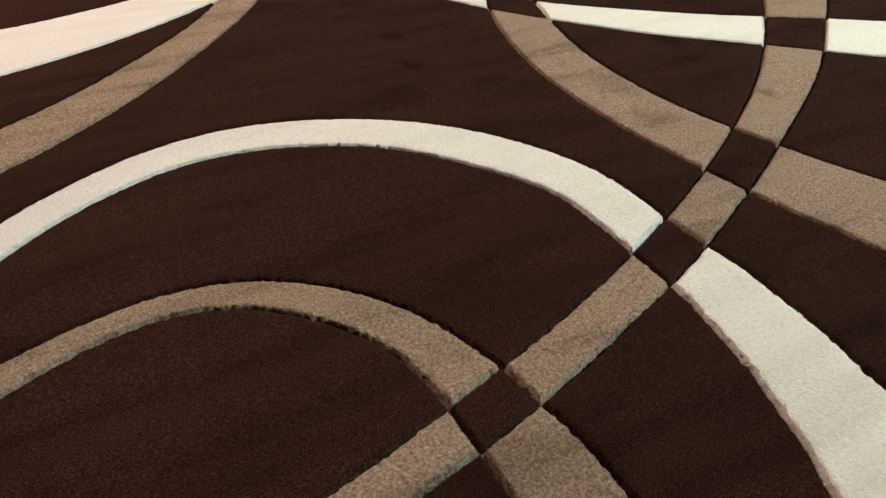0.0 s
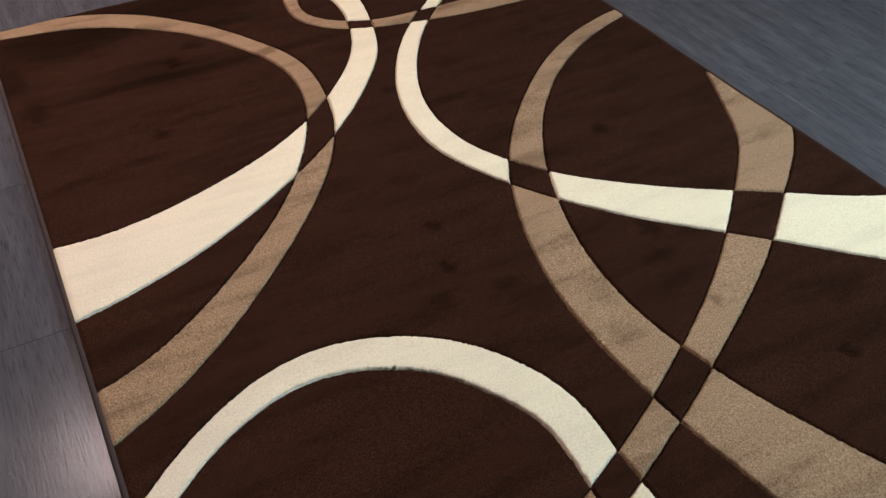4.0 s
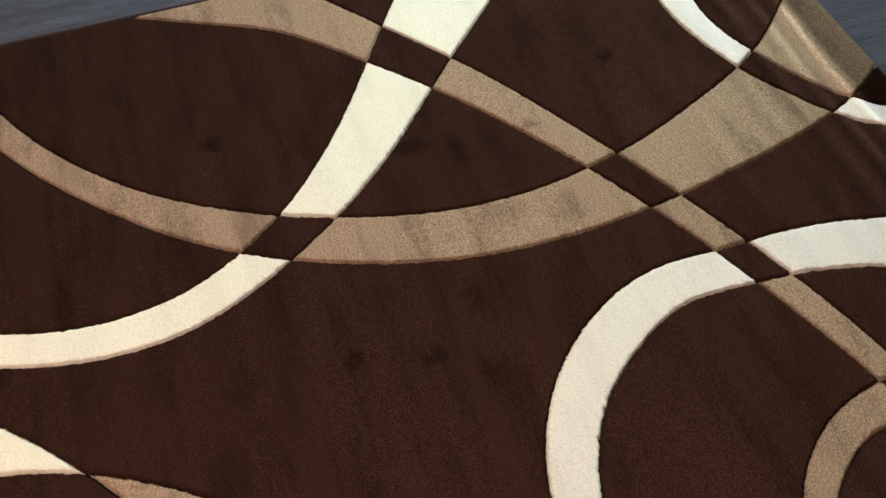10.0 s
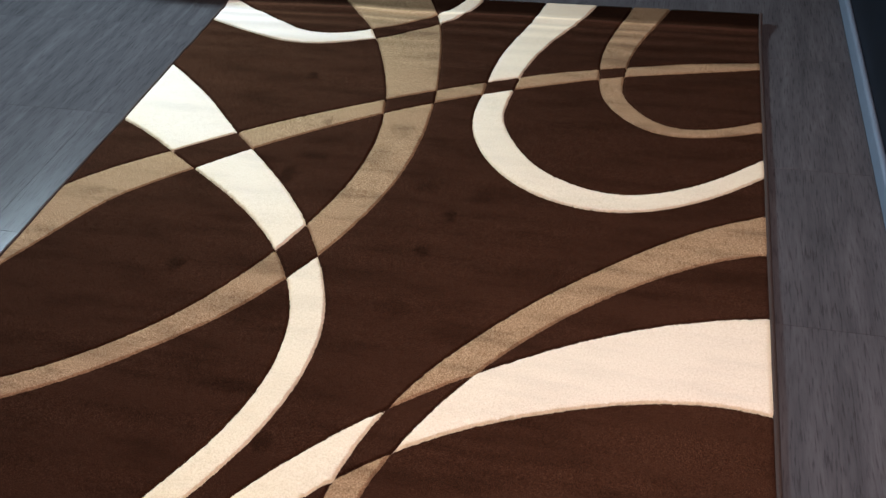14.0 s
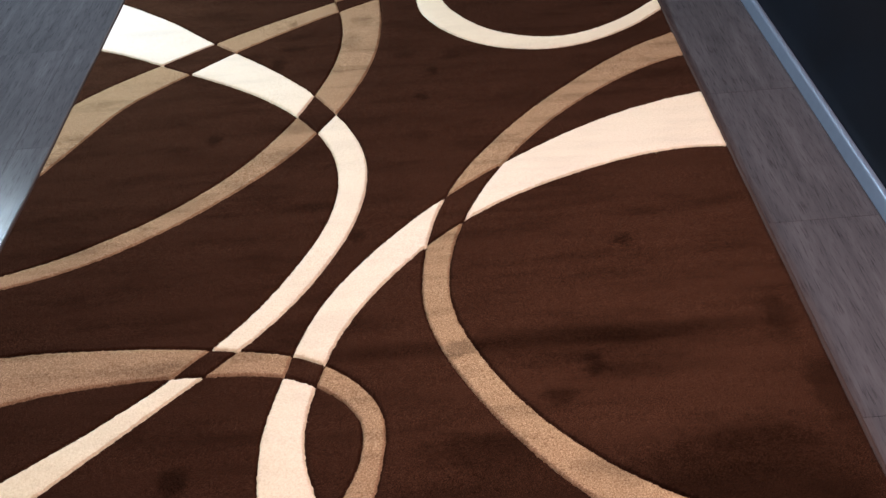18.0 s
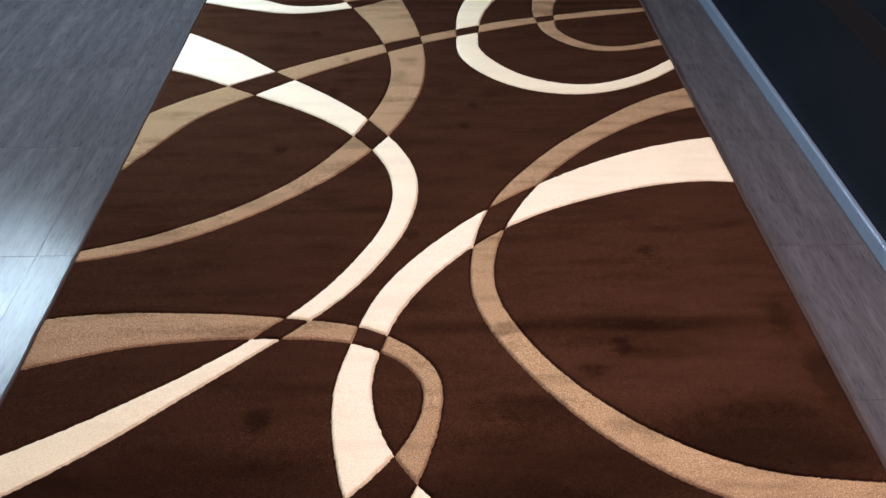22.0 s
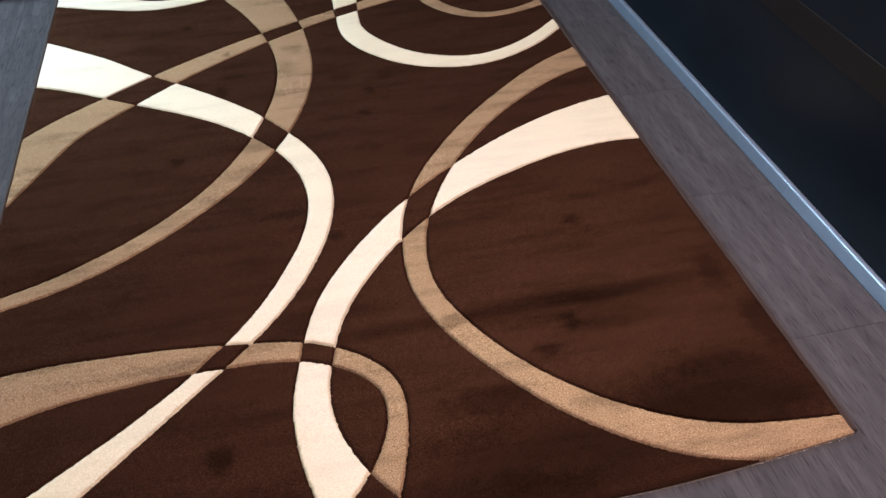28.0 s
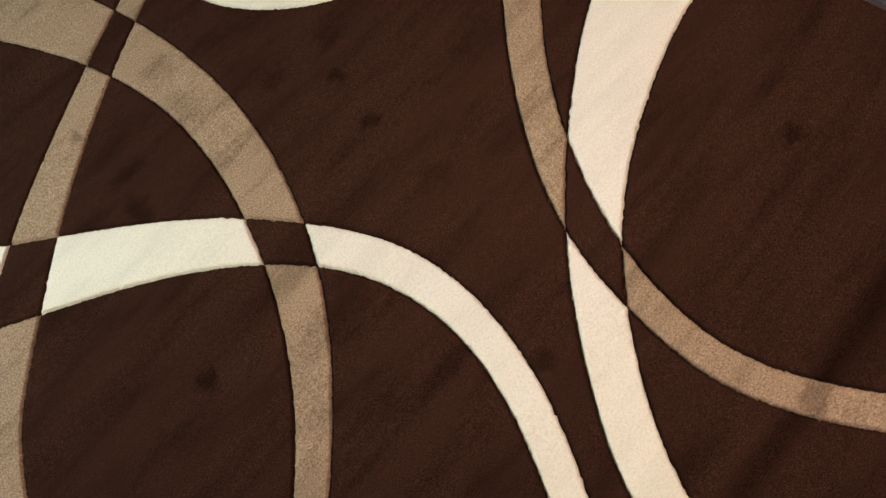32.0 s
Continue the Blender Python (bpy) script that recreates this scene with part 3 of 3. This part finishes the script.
# woven backing, and overcast edges along the two long sides
bm = bmesh.new()
rows_y = np.linspace(RUG_Y0 - 0.0015, RUG_Y1 + 0.002, 240)
cols_x = np.linspace(-RUG_X, RUG_X, 25)
sheets = []
for low in (True, False):
    sheet = []
    for y in rows_y:
        row = []
        for x in cols_x:
            z = float(rug_height(x, y))
            pull = float(corner_pull(x)) * max(0.0, 1 - (y - RUG_Y0) / 0.12) if y < RUG_Y0 + 0.12 else 0.0
            row.append(bm.verts.new((x, y + pull, max(0.0005, z - 0.003) if low else 0.0014 + z)))
        sheet.append(row)
    for r, q in zip(sheet, sheet[1:]):
        for s in range(len(cols_x) - 1):
            f = (r[s], r[s + 1], q[s + 1], q[s])
            bm.faces.new(f[::-1] if low else f)
    sheets.append(sheet)
for lower, upper in ((sheets[0][0], sheets[1][0]), (sheets[0][-1][::-1], sheets[1][-1][::-1])):
    for s in range(len(cols_x) - 1):
        bm.faces.new((lower[s], lower[s + 1], upper[s + 1], upper[s]))
part("backing", bm, BACKING, rug, "pale woven backing showing at the cut ends")
# frayed weft ends along the near cut edge
fray = bmesh.new()
for _ in range(420):
    x = random.uniform(-RUG_X, RUG_X)
    if math.sin(7.0 * x + 1.0) + math.sin(17.0 * x) < random.uniform(-0.6, 0.6):
        continue
    start = Vector((x, RUG_Y0 + float(corner_pull(x)) - 0.002, random.uniform(0.002, 0.007)))
    end = start + Vector((random.gauss(0, 0.0012), -random.uniform(0.001, 0.0035), random.uniform(-0.002, 0.002)))
    end.z = max(end.z, 0.001)
    side = Vector((0.0006, 0, 0))
    up = Vector((0, 0, 0.0008))
    v = [fray.verts.new(p) for p in (start - side, start + side, start + up, end)]
    for a, b, c in ((0, 1, 3), (1, 2, 3), (2, 0, 3)):
        fray.faces.new((v[a], v[b], v[c]))
tagged(part("frayed_threads", fray, FRINGE, rug, "short pale frayed threads"), kind="stuff")
for side in (-1, 1):
    line = [Vector((side * (RUG_X + 0.0035), y, 0.007 + float(rug_height(side * RUG_X, y)))) 
            for y in np.linspace(RUG_Y0 + float(corner_pull(side)) + 0.004, RUG_Y1, 380)]
    part("edge_binding", run_of(line, 0.0068), YARN, rug, "dark brown overcast edge", True)

# ---- beyond the rug ----
def rolled_rug(x0, x1, y, radius):
    """A rug rolled up and laid across, its coil showing at both ends."""
    thing = tagged(new("rolled_rug"), "dark rolled-up rug lying on the tiles past the patterned rug", "rug")
    turns, steps, thick = 4.0, 150, 0.011
    bm = bmesh.new()
    rows = []
    for x in (x0, x0 + 0.012, x1 - 0.012, x1):
        row = []
        for side in (0.5, -0.5):
            for k in range(steps + 1):
                a = math.tau * turns * k / steps
                r = radius - (radius - 0.022) * (1 - k / steps) + side * (thick if x0 < x < x1 else thick * 0.6)
                row.append(bm.verts.new((x, y + r * math.sin(a), radius + thick / 2 - r * math.cos(a))))
        rows.append(row)
    n = steps + 1
    for p, q in zip(rows, rows[1:]):
        for k in range(steps):
            bm.faces.new((p[k], p[k + 1], q[k + 1], q[k]))
            bm.faces.new((p[n + k + 1], p[n + k], q[n + k], q[n + k + 1]))
        bm.faces.new((p[steps], p[n + steps], q[n + steps], q[steps]))
        bm.faces.new((p[n], p[0], q[0], q[n]))
    for row in (rows[0], rows[-1]):
        for k in range(steps):
            bm.faces.new((row[k], row[n + k], row[n + k + 1], row[k + 1]))
    bmesh.ops.recalc_face_normals(bm, faces=bm.faces)
    part("roll", bm, ROLL, thing, smooth=True)
    return thing


rolled_rug(-2.04, 0.0, 0.0, 0.115).matrix_world = pose(-1.06, 3.0, 0, 0, 0, -5)


def ball_cord(end, way):
    """A thin grey cord on the floor with a white ball at its end."""
    thing = tagged(new("cord"), "thin grey cord with a white plastic ball end on the tiles", "cord")
    end, way = Vector(end), Vector(way).normalized()
    aside = Vector((-way.y, way.x, 0))
    points = [end + way * d + aside * 0.03 * math.sin(6.0 * d) + Vector((0, 0, 0.003 + 0.012 * max(0.0, 1 - d / 0.08))) for d in np.linspace(0.012, 0.62, 26)]
    part("string", run_of(points, 0.003), CORD, thing, "thin grey string", True)
    bm = bmesh.new()
    bmesh.ops.create_uvsphere(bm, u_segments=18, v_segments=12, radius=0.017)
    for v in bm.verts:
        v.co.z = v.co.z * 0.94 + 0.016
        v.co += end
    part("ball", bm, BALL, thing, "white plastic ball", True)


ball_cord((-1.884, 2.885, 0.0), (-0.86, 0.52, 0))

# ---- floor tiles, last ----
PITCH, X0, Y0 = 0.605, -1.115, 0.892
bm = box(bmesh.new(), 0.0003, PITCH - 0.0003, 0.0003, PITCH - 0.0003, -0.009, 0.0)
bmesh.ops.bevel(bm, geom=[e for e in bm.edges if all(v.co.z > -0.001 for v in e.verts)], offset=0.0005, segments=1, affect="EDGES")
whole = None
for i in range(-7, 5):
    for j in range(-8, 10):
        x, y = X0 + i * PITCH, Y0 + j * PITCH
        if x > EAST - 0.05 or x < WEST - 0.5:
            continue
        if whole is None:
            ob = part("tile", bm, TILE, floor)
            whole = ob.data
        else:
            ob = new("tile", whole)
            ob.parent = floor
        ob.location = (x, y, 0)
